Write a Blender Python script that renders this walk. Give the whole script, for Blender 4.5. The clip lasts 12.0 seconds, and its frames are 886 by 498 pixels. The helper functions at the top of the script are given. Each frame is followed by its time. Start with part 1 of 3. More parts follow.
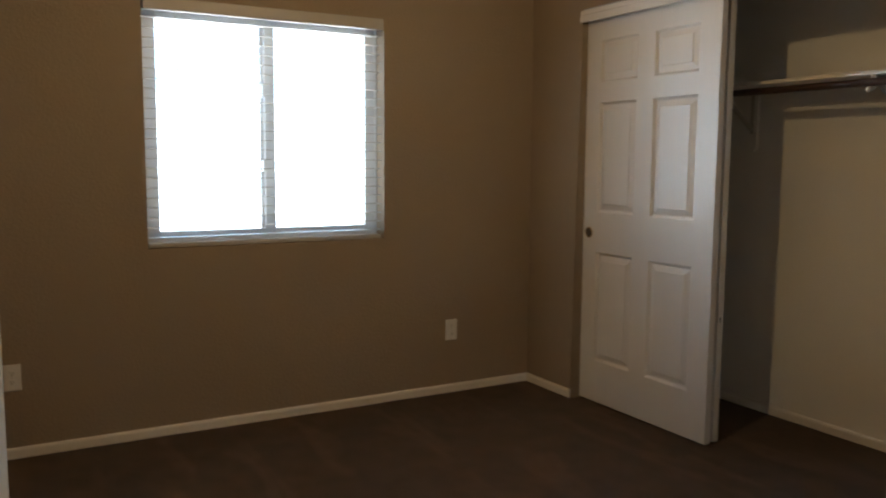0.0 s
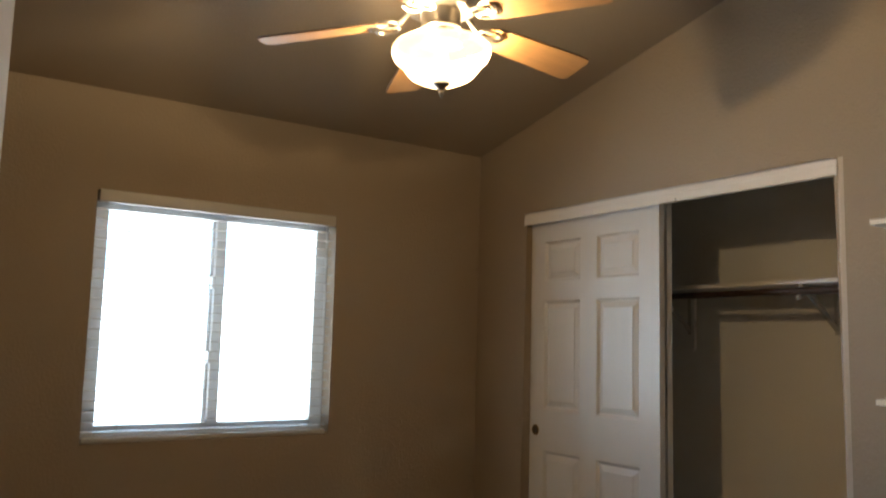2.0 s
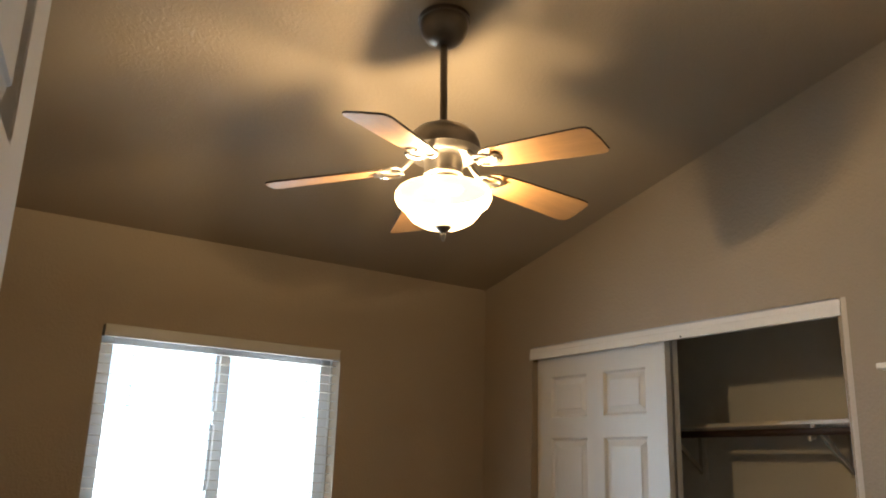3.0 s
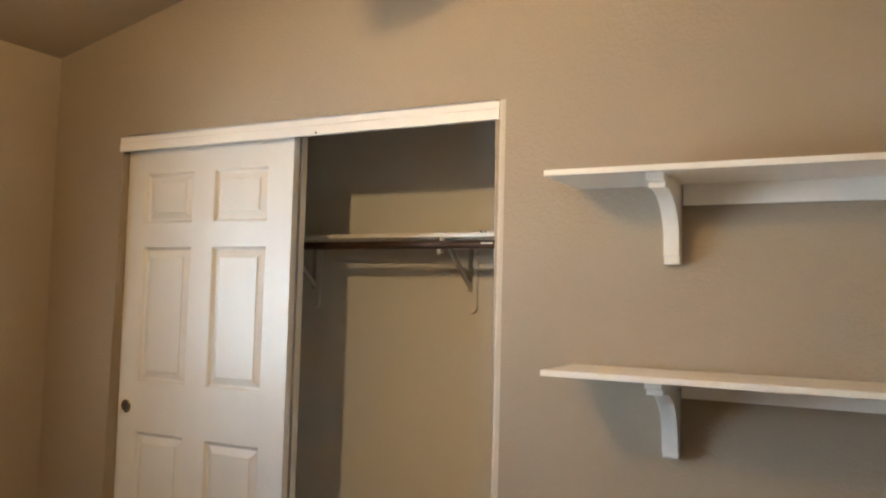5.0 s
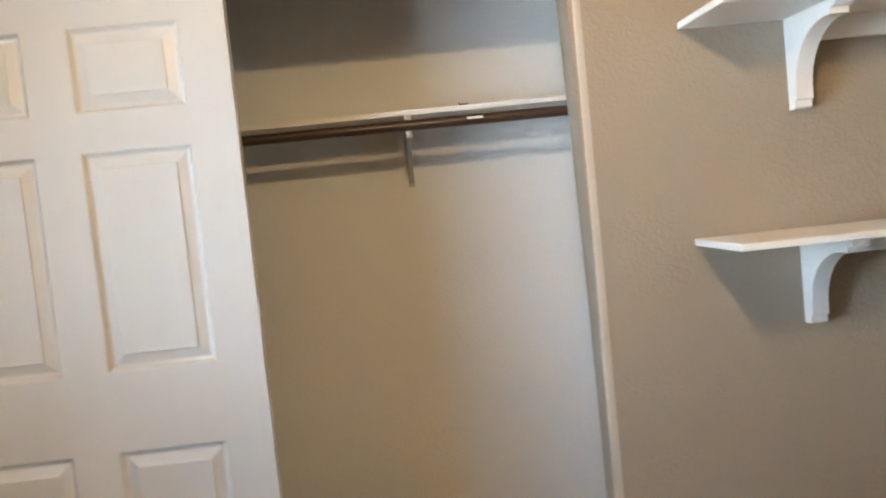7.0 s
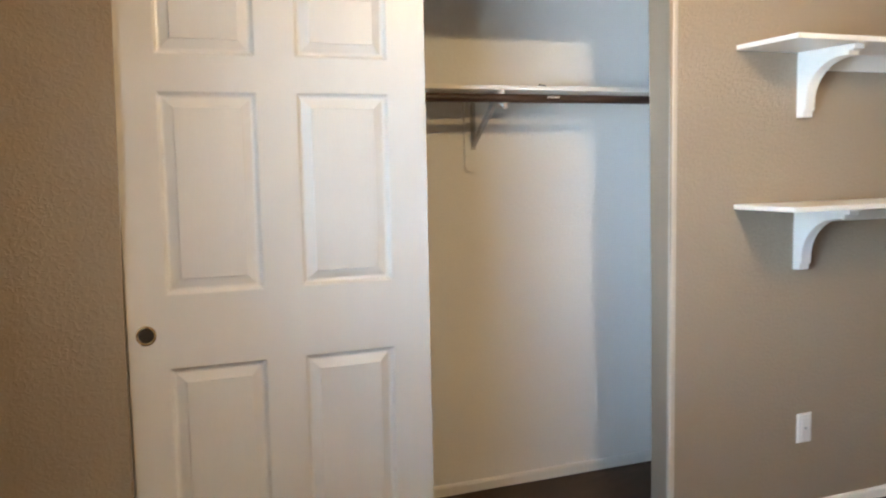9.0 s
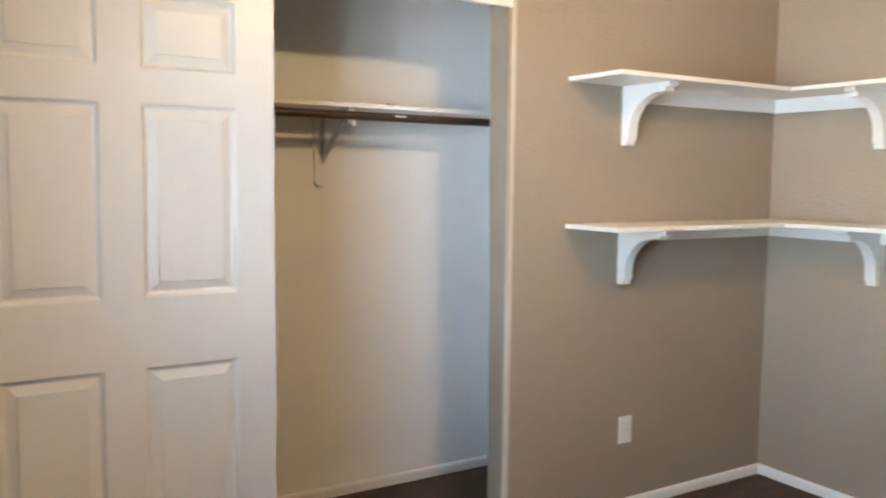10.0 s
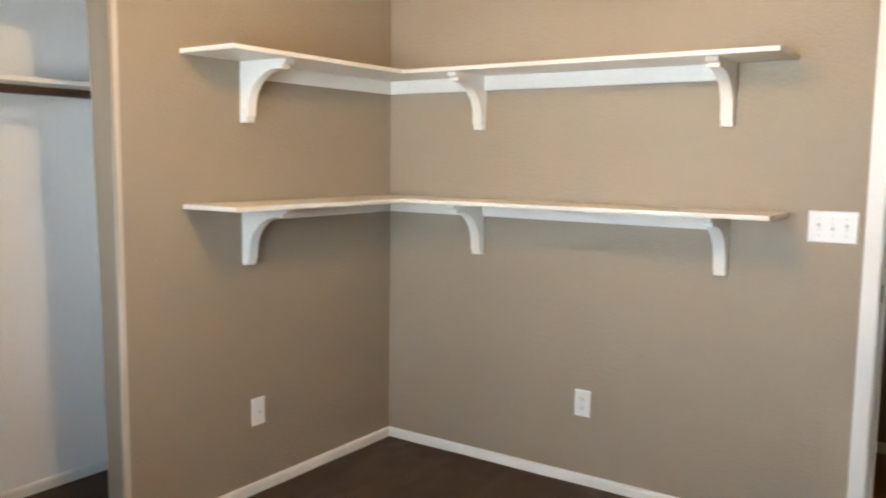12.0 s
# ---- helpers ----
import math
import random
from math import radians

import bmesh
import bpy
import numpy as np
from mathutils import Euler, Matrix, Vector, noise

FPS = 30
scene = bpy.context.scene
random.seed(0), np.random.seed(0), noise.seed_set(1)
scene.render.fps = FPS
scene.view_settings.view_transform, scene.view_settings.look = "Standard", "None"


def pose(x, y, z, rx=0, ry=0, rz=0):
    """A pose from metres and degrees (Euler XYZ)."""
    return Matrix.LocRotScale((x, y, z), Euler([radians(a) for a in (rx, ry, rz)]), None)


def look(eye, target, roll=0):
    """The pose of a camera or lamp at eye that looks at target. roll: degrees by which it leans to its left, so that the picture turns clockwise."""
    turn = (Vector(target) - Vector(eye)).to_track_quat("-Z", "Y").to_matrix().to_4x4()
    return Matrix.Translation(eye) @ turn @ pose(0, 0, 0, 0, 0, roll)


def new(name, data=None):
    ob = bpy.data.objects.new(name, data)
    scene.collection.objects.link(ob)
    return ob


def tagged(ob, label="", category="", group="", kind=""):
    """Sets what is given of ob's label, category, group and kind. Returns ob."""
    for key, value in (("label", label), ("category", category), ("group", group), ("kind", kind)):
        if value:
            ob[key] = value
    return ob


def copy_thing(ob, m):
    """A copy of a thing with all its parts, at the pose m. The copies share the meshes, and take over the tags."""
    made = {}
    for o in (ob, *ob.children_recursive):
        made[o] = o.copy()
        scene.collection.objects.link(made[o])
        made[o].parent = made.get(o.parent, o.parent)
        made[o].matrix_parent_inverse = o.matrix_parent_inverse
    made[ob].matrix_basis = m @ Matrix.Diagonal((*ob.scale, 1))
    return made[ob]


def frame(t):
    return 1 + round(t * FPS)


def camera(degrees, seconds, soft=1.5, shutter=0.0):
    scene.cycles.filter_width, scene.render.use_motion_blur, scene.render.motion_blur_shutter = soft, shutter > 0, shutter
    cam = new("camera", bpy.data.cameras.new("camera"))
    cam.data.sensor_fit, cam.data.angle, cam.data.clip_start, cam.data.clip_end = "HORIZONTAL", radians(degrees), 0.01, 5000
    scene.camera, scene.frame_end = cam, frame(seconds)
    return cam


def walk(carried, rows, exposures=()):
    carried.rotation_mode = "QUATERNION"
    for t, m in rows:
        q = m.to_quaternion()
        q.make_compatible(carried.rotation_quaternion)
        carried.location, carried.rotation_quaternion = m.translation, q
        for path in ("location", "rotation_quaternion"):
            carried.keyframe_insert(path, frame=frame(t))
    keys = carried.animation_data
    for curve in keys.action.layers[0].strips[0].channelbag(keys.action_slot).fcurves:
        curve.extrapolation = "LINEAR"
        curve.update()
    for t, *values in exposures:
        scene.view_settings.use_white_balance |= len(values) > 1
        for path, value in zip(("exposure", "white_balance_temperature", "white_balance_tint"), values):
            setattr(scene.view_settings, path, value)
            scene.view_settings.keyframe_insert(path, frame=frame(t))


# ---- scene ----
cam = camera(56.9, 12.0, soft=2.0, shutter=0.4)
PATH = [
    (0, (-2.785, -0.167, 1.309), (-1.807, 1.564, 1.092), 0.4),
    (0.2, (-2.829, -0.182, 1.285), (-1.795, 1.517, 1.071), 1.0),
    (0.5, (-2.831, -0.165, 1.319), (-1.773, 1.518, 1.094), 0.6),
    (1, (-2.854, -0.163, 1.322), (-1.759, 1.507, 1.201), 0.5),
    (1.5, (-2.84, -0.158, 1.346), (-1.722, 1.499, 1.4), 0.9),
    (2, (-2.851, -0.149, 1.368), (-1.747, 1.503, 1.599), 1.5),
    (2.5, (-2.844, -0.164, 1.402), (-1.783, 1.484, 1.803), 2.0),
    (3, (-2.841, -0.175, 1.421), (-1.795, 1.446, 1.948), 1.9),
    (3.5, (-2.784, -0.157, 1.43), (-1.6, 1.385, 1.9), 1.3),
    (3.7, (-2.737, -0.116, 1.435), (-1.435, 1.35, 1.828), 1.4),
    (5.3, (-2.397, 0.609, 1.414), (-0.603, 1.487, 1.505), 1.0),
    (5.5, (-2.341, 0.763, 1.405), (-0.538, 1.626, 1.484), 0.5),
    (6, (-2.202, 1.199, 1.432), (-0.326, 1.887, 1.506), 0.4),
    (6.5, (-2.151, 1.649, 1.408), (-0.172, 1.912, 1.291), -0.9),
    (6.8, (-2.121, 1.888, 1.397), (-0.127, 1.866, 1.243), -1.7),
    (7, (-2.116, 2.016, 1.405), (-0.122, 1.909, 1.282), -5.8),
    (7.2, (-2.1, 2.243, 1.431), (-0.114, 2.038, 1.31), -5.6),
    (7.5, (-2.168, 2.492, 1.39), (-0.185, 2.263, 1.26), -4.4),
    (7.7, (-2.22, 2.669, 1.395), (-0.246, 2.412, 1.206), -4.6),
    (9.3, (-2.404, 3.328, 1.384), (-0.585, 2.516, 1.207), -0.3),
    (9.5, (-2.428, 3.336, 1.392), (-0.633, 2.473, 1.216), 0.1),
    (10, (-2.473, 3.308, 1.41), (-0.775, 2.268, 1.233), 0.7),
    (10.5, (-2.477, 3.264, 1.402), (-0.912, 2.03, 1.238), 0.7),
    (11, (-2.484, 3.232, 1.405), (-1.056, 1.843, 1.235), 0.7),
    (11.5, (-2.484, 3.218, 1.412), (-1.197, 1.7, 1.219), 0.8),
    (12, (-2.514, 3.182, 1.41), (-1.386, 1.545, 1.191), 0.7),
]
walk(cam, [(t, look(eye, aim, lean)) for t, eye, aim, lean in PATH],
     exposures=[(0.0, -1.46, 6000, 9), (1.0, -1.12, 6000, 9), (1.5, -1.22, 6050, 9), (2.0, -1.63, 6000, 9), (3.0, -1.60, 6000, 9), (3.5, -1.18, 6000, 9),
                (5.5, -0.39, 6150, 9), (6.5, -0.29, 5750, 8), (7.5, -0.19, 5550, 7), (9.5, -0.08, 5600, 8), (10.5, -0.20, 5950, 9), (12.0, -0.24, 6300, 9)])

# ---- world and light ----
world = bpy.data.worlds.new("sky")
scene.world = world
world.use_nodes = True
wn = world.node_tree
sky = wn.nodes.new("ShaderNodeTexSky")
sky.sky_type = "NISHITA"
sky.sun_disc = False
sky.sun_elevation, sky.sun_rotation = radians(52), radians(200)
wn.links.new(sky.outputs[0], wn.nodes["Background"].inputs[0])
wn.nodes["Background"].inputs[1].default_value = 0.12

sun = new("sun", bpy.data.lights.new("sun", "SUN"))
sun.data.energy, sun.data.angle, sun.data.color = 3.0, radians(0.5), (1.0, 0.96, 0.9)
sun.matrix_world = look((-6.0, -12.0, 18.0), (0, 0, 0))

# daylight at the window: pale light thrown up by the sunlit ground, and blue light down from the sky
for what, wide, high, power, tint, spread, at in (
        ("ground_daylight", 5.0, 2.2, 650.0, (1.0, 0.91, 0.75), 130, (-1.53, 4.90, 0.80, 122, 0, 180)),
        ("sky_daylight", 5.0, 3.0, 575.0, (0.42, 0.70, 1.0), 130, (-1.53, 5.00, 2.20, 93, 0, 180))):
    daylight = new(what, bpy.data.lights.new(what, "AREA"))
    daylight.data.shape, daylight.data.size, daylight.data.size_y = "RECTANGLE", wide, high
    daylight.data.energy, daylight.data.color, daylight.data.spread = power, tint, radians(spread)
    daylight.matrix_world = pose(*at)
LAMP_GLOW = 11.0
for east, north, power in ((0.103, 0.028, 112.0), (-0.088, -0.024, 80.0)):
    bulb = new("fan_bulb", bpy.data.lights.new("fan_bulb", "POINT"))
    bulb.data.energy, bulb.data.color, bulb.data.shadow_soft_size = power, (1.0, 0.69, 0.35), 0.02
    bulb.location = (-1.520 + east, 1.880 + north, 2.268)


# ---- materials ----
def mat(name, color, rough=0.6, metal=0.0, vary=0.12, coarse=2.0, fine=60.0, bump=0.1, depth=0.002, spec=0.5, coat=0.0, stretch=(1, 1, 1), uneven=0.12):
    """A paint, wood, metal or cloth: coarse stains and fine grain in colour, and fine relief."""
    m = bpy.data.materials.new(name)
    m.use_nodes = True
    t = m.node_tree
    b = t.nodes["Principled BSDF"]
    b.inputs["Metallic"].default_value = metal
    b.inputs["Specular IOR Level"].default_value = spec
    b.inputs["Coat Weight"].default_value = coat
    co = t.nodes.new("ShaderNodeTexCoord")
    mp = t.nodes.new("ShaderNodeMapping")
    mp.inputs["Scale"].default_value = stretch
    t.links.new(co.outputs["Object"], mp.inputs["Vector"])
    big = t.nodes.new("ShaderNodeTexNoise")
    big.inputs["Scale"].default_value, big.inputs["Detail"].default_value = coarse, 5
    small = t.nodes.new("ShaderNodeTexNoise")
    small.inputs["Scale"].default_value, small.inputs["Detail"].default_value = fine, 4
    for n in (big, small):
        t.links.new(mp.outputs[0], n.inputs["Vector"])
    both = t.nodes.new("ShaderNodeMath")
    both.operation = "ADD"
    t.links.new(big.outputs["Fac"], both.inputs[0])
    t.links.new(small.outputs["Fac"], both.inputs[1])
    ramp = t.nodes.new("ShaderNodeMapRange")
    ramp.inputs["From Min"].default_value, ramp.inputs["From Max"].default_value = 0.6, 1.4
    t.links.new(both.outputs[0], ramp.inputs["Value"])
    mix = t.nodes.new("ShaderNodeMix")
    mix.data_type = "RGBA"
    mix.inputs["A"].default_value = (*[c * (1 - vary) for c in color], 1)
    mix.inputs["B"].default_value = (*[min(1.0, c * (1 + vary)) for c in color], 1)
    t.links.new(ramp.outputs[0], mix.inputs["Factor"])
    t.links.new(mix.outputs["Result"], b.inputs["Base Color"])
    rr = t.nodes.new("ShaderNodeMapRange")
    rr.inputs["To Min"].default_value, rr.inputs["To Max"].default_value = rough * (1 - uneven), min(1.0, rough * (1 + uneven))
    t.links.new(big.outputs["Fac"], rr.inputs["Value"])
    t.links.new(rr.outputs[0], b.inputs["Roughness"])
    if bump:
        bp = t.nodes.new("ShaderNodeBump")
        bp.inputs["Strength"].default_value, bp.inputs["Distance"].default_value = bump, depth
        t.links.new(small.outputs["Fac"], bp.inputs["Height"])
        t.links.new(bp.outputs[0], b.inputs["Normal"])
    return m


def textured_drywall(name, color, bump=0.55):
    """Painted drywall with sprayed orange-peel relief: rounded splats about 1 cm across over a finer grain."""
    m = mat(name, color, rough=0.62, vary=0.045, coarse=1.1, fine=140, bump=0, spec=0.35)
    t = m.node_tree
    b = t.nodes["Principled BSDF"]
    co = next(n for n in t.nodes if n.type == "TEX_COORD")
    splat = t.nodes.new("ShaderNodeTexNoise")
    splat.inputs["Scale"].default_value, splat.inputs["Detail"].default_value, splat.inputs["Distortion"].default_value = 68, 2, 0.6
    grain = t.nodes.new("ShaderNodeTexNoise")
    grain.inputs["Scale"].default_value, grain.inputs["Detail"].default_value = 190, 3
    for n in (splat, grain):
        t.links.new(co.outputs["Object"], n.inputs["Vector"])
    flat = t.nodes.new("ShaderNodeMapRange")
    flat.interpolation_type = "SMOOTHSTEP"
    flat.inputs["From Min"].default_value, flat.inputs["From Max"].default_value = 0.46, 0.60
    t.links.new(splat.outputs["Fac"], flat.inputs["Value"])
    add = t.nodes.new("ShaderNodeMath")
    add.operation = "MULTIPLY_ADD"
    add.inputs[1].default_value = 0.12
    t.links.new(grain.outputs["Fac"], add.inputs[0])
    t.links.new(flat.outputs[0], add.inputs[2])
    bp = t.nodes.new("ShaderNodeBump")
    bp.inputs["Strength"].default_value, bp.inputs["Distance"].default_value = bump, 0.0022
    t.links.new(add.outputs[0], bp.inputs["Height"])
    t.links.new(bp.outputs[0], b.inputs["Normal"])
    return m


def carpet_material():
    """Short cut-pile carpet: dark brown tufts, with long faint strokes where a vacuum laid the pile over."""
    m = mat("brown_carpet", (0.070, 0.044, 0.027), rough=0.95, vary=0.36, coarse=8, fine=260, bump=0.9, depth=0.006, spec=0.1)
    t = m.node_tree
    b = t.nodes["Principled BSDF"]
    b.inputs["Sheen Weight"].default_value = 0.05
    b.inputs["Sheen Roughness"].default_value = 0.6
    mix = next(n for n in t.nodes if n.type == "MIX")
    co = next(n for n in t.nodes if n.type == "TEX_COORD")
    turn = t.nodes.new("ShaderNodeMapping")
    turn.inputs["Rotation"].default_value = (0, 0, radians(3))
    turn.inputs["Scale"].default_value = (3.6, 0.9, 1.0)
    t.links.new(co.outputs["Object"], turn.inputs["Vector"])
    stroke = t.nodes.new("ShaderNodeTexNoise")
    stroke.inputs["Scale"].default_value, stroke.inputs["Detail"].default_value, stroke.inputs["Distortion"].default_value = 1.6, 2, 0.9
    t.links.new(turn.outputs[0], stroke.inputs["Vector"])
    band = t.nodes.new("ShaderNodeMapRange")
    band.inputs["From Min"].default_value, band.inputs["From Max"].default_value = 0.52, 0.70
    band.inputs["To Min"].default_value, band.inputs["To Max"].default_value = 0.96, 1.34
    t.links.new(stroke.outputs["Fac"], band.inputs["Value"])
    mul = t.nodes.new("ShaderNodeMix")
    mul.data_type, mul.blend_type = "RGBA", "MULTIPLY"
    mul.inputs["Factor"].default_value = 1.0
    t.links.new(mix.outputs["Result"], mul.inputs["A"])
    t.links.new(band.outputs[0], mul.inputs["B"])
    t.links.new(mul.outputs["Result"], b.inputs["Base Color"])
    return m


WALL = textured_drywall("tan_wall_paint", (0.325, 0.263, 0.192), 0.36)
CEIL = textured_drywall("tan_ceiling_paint", (0.325, 0.263, 0.192), 0.2)
CLOSET = textured_drywall("closet_paint", (0.84, 0.825, 0.785), 0.15)
CARPET = carpet_material()
# wall tan lightened: window highlight on the rounded jamb corner, put into the colour
CORNER_GLINT = mat("lit_corner_paint", (0.54, 0.47, 0.385), rough=0.5, vary=0.08, coarse=6, fine=80, bump=0.1)
WHITE = mat("white_semigloss", (0.80, 0.775, 0.73), rough=0.38, vary=0.03, coarse=3, fine=90, bump=0.08, depth=0.0008)
DOORWHITE = mat("moulded_door_paint", (0.72, 0.70, 0.66), rough=0.33, uneven=0.02, vary=0.03, coarse=2, fine=70, bump=0.12, depth=0.001, stretch=(6, 6, 1))
FLATWHITE = mat("flat_door_paint", (0.70, 0.68, 0.64), rough=0.7, uneven=0.03, vary=0.03, coarse=2, fine=70, bump=0.12, depth=0.001, spec=0.25, stretch=(6, 6, 1))
SHELFWHITE = mat("shelf_paint", (0.82, 0.79, 0.73), rough=0.4, vary=0.035, coarse=4, fine=50, bump=0.1, depth=0.0008)
VINYL = mat("window_vinyl", (0.62, 0.64, 0.66), rough=0.35, vary=0.02, bump=0.03)
BLIND = mat("blind_white", (0.50, 0.49, 0.47), rough=0.45, vary=0.03, fine=40, bump=0.05, stretch=(1, 8, 8))
PLASTIC = mat("white_plastic", (0.80, 0.79, 0.77), rough=0.3, vary=0.02, bump=0.02)
SLOT = mat("dark_slot", (0.03, 0.028, 0.026), rough=0.6, vary=0.1)
BRASS = mat("polished_brass", (0.62, 0.46, 0.22), rough=0.22, metal=1.0, vary=0.1, bump=0.05, depth=0.0004)
NICKEL = mat("brushed_nickel", (0.42, 0.39, 0.35), rough=0.32, metal=1.0, vary=0.1, fine=160, bump=0.12, depth=0.0005, stretch=(1, 1, 10))
DARKNICKEL = mat("dark_pewter", (0.20, 0.18, 0.16), rough=0.3, metal=1.0, vary=0.12, fine=160, bump=0.1, depth=0.0005, stretch=(1, 1, 10))
BRONZE = mat("aged_bronze_steel", (0.10, 0.085, 0.07), rough=0.4, metal=0.8, vary=0.15, bump=0.05)
STEEL = mat("galvanised_steel", (0.55, 0.55, 0.55), rough=0.4, metal=0.9, vary=0.1, bump=0.05)
BRACKET = mat("grey_enamel", (0.50, 0.48, 0.44), rough=0.4, vary=0.05, bump=0.03)
ROD = mat("dark_stained_rod", (0.055, 0.030, 0.020), rough=0.35, vary=0.25, coarse=4, fine=40, bump=0.08, stretch=(8, 1, 8))
MAPLE = mat("maple_blade", (0.42, 0.235, 0.095), rough=0.4, vary=0.16, coarse=6, fine=45, bump=0.06, depth=0.0006, stretch=(0.5, 9, 9))
WALNUT = mat("dark_blade_edge", (0.06, 0.04, 0.03), rough=0.45, vary=0.2, bump=0.05)
OAK = mat("oak_plank", (0.34, 0.18, 0.08), rough=0.35, vary=0.25, coarse=5, fine=40, bump=0.1, stretch=(1, 9, 9))
SOIL = mat("dry_ground", (0.30, 0.26, 0.20), rough=0.95, vary=0.3, coarse=0.6, fine=20, bump=0.5, depth=0.02)
STUCCO = mat("outside_stucco", (0.45, 0.40, 0.33), rough=0.9, vary=0.12, coarse=1.5, fine=60, bump=0.5, depth=0.004)

GLASS = bpy.data.materials.new("window_glass")
GLASS.use_nodes = True
_g = GLASS.node_tree.nodes["Principled BSDF"]
_g.inputs["Transmission Weight"].default_value, _g.inputs["Roughness"].default_value, _g.inputs["IOR"].default_value = 1.0, 0.0, 1.02
_g.inputs["Base Color"].default_value = (0.98, 1.0, 0.99, 1)

BOWL = bpy.data.materials.new("lit_frosted_glass")
BOWL.use_nodes = True
_b = BOWL.node_tree.nodes["Principled BSDF"]
_b.inputs["Base Color"].default_value, _b.inputs["Roughness"].default_value = (0.85, 0.8, 0.7, 1), 0.35
_b.inputs["Emission Color"].default_value, _b.inputs["Emission Strength"].default_value = (1.0, 0.69, 0.34, 1), LAMP_GLOW
_t = BOWL.node_tree
_clear, _mix = _t.nodes.new("ShaderNodeBsdfTransparent"), _t.nodes.new("ShaderNodeMixShader")
_clear.inputs["Color"].default_value = (1.0, 0.95, 0.86, 1)
_mix.inputs["Fac"].default_value = 0.36
_t.links.new(_b.outputs[0], _mix.inputs[1])
_t.links.new(_clear.outputs[0], _mix.inputs[2])
_t.links.new(_mix.outputs[0], next(n for n in _t.nodes if n.type == "OUTPUT_MATERIAL").inputs["Surface"])


# ---- mesh tools ----
def part(name, bm, material, parent=None, label="", smooth=False):
    """Links a bmesh as one mesh object, under a thing or a part where one is given."""
    bmesh.ops.recalc_face_normals(bm, faces=bm.faces)
    me = bpy.data.meshes.new(name)
    bm.to_mesh(me)
    bm.free()
    for m in material if isinstance(material, (list, tuple)) else (material,):
        me.materials.append(m)
    if smooth:
        me.shade_smooth()
        me.set_sharp_from_angle(angle=radians(38))
    ob = new(name, me)
    ob.parent = parent
    return tagged(ob, label)


def thing(name, label, category, m=None, group="", kind=""):
    """An Empty at a thing's base, to hold its parts."""
    ob = new(name)
    ob.empty_display_size = 0.1
    if m is not None:
        ob.matrix_basis = m
    return tagged(ob, label, category, group, kind)


def extrude(bm, loop, by):
    """A prism: a flat loop of points pushed along a vector. Returns its vertices, front loop first."""
    n = len(loop)
    a = [bm.verts.new(p) for p in loop]
    b = [bm.verts.new(Vector(p) + Vector(by)) for p in loop]
    bm.faces.new(a)
    bm.faces.new(b[::-1])
    for i in range(n):
        bm.faces.new((a[i], a[(i + 1) % n], b[(i + 1) % n], b[i]))
    return a + b


def box(bm, x0, y0, z0, x1, y1, z1, bevel=0.0, segments=2):
    v = extrude(bm, [(x0, y0, z0), (x1, y0, z0), (x1, y1, z0), (x0, y1, z0)], (0, 0, z1 - z0))
    if bevel:
        es = {e for w in v for e in w.link_edges}
        bmesh.ops.bevel(bm, geom=list(es), offset=bevel, segments=segments, profile=0.5, affect="EDGES")
    return bm


def boxed(*a, **k):
    return box(bmesh.new(), *a, **k)


def lathe(bm, profile, centre=(0, 0, 0), steps=40):
    """Turns a profile of (radius, height) about the upright through centre."""
    rings = []
    for r, z in profile:
        if r < 1e-5:
            rings.append([bm.verts.new((centre[0], centre[1], centre[2] + z))])
        else:
            rings.append([bm.verts.new((centre[0] + r * math.cos(2 * math.pi * i / steps), centre[1] + r * math.sin(2 * math.pi * i / steps), centre[2] + z)) for i in range(steps)])
    for a, b in zip(rings, rings[1:]):
        for i in range(steps):
            j = (i + 1) % steps
            if len(a) == 1 and len(b) == 1:
                continue
            if len(a) == 1:
                bm.faces.new((a[0], b[i], b[j]))
            elif len(b) == 1:
                bm.faces.new((a[i], a[j], b[0]))
            else:
                bm.faces.new((a[i], a[j], b[j], b[i]))
    return bm


def tube(bm, points, radius, steps=10, caps=True):
    """A round bar along a line of points."""
    pts = [Vector(p) for p in points]
    rings = []
    for k, p in enumerate(pts):
        d = (pts[min(k + 1, len(pts) - 1)] - pts[max(k - 1, 0)]).normalized()
        side = d.cross(Vector((0, 0, 1)) if abs(d.z) < 0.95 else Vector((1, 0, 0))).normalized()
        up = side.cross(d)
        rings.append([bm.verts.new(p + radius * (math.cos(a) * side + math.sin(a) * up)) for a in (2 * math.pi * i / steps for i in range(steps))])
    for a, b in zip(rings, rings[1:]):
        for i in range(steps):
            j = (i + 1) % steps
            bm.faces.new((a[i], a[j], b[j], b[i]))
    if caps:
        bm.faces.new(rings[0][::-1])
        bm.faces.new(rings[-1])
    return bm


def ring(bm, centre, rx, ry, radius, turn, steps=24, sides=8):
    """An oval hoop of round bar; turn: its own matrix, flat in x and y."""
    rows = []
    for i in range(steps):
        a = 2 * math.pi * i / steps
        row = []
        for j in range(sides):
            c = 2 * math.pi * j / sides
            out = Vector((math.cos(a), math.sin(a), 0))
            p = Vector((rx * math.cos(a), ry * math.sin(a), 0)) + radius * (math.cos(c) * out + math.sin(c) * Vector((0, 0, 1)))
            row.append(bm.verts.new(Vector(centre) + turn @ p))
        rows.append(row)
    for i in range(steps):
        for j in range(sides):
            k, l = (i + 1) % steps, (j + 1) % sides
            bm.faces.new((rows[i][j], rows[k][j], rows[k][l], rows[i][l]))
    return bm


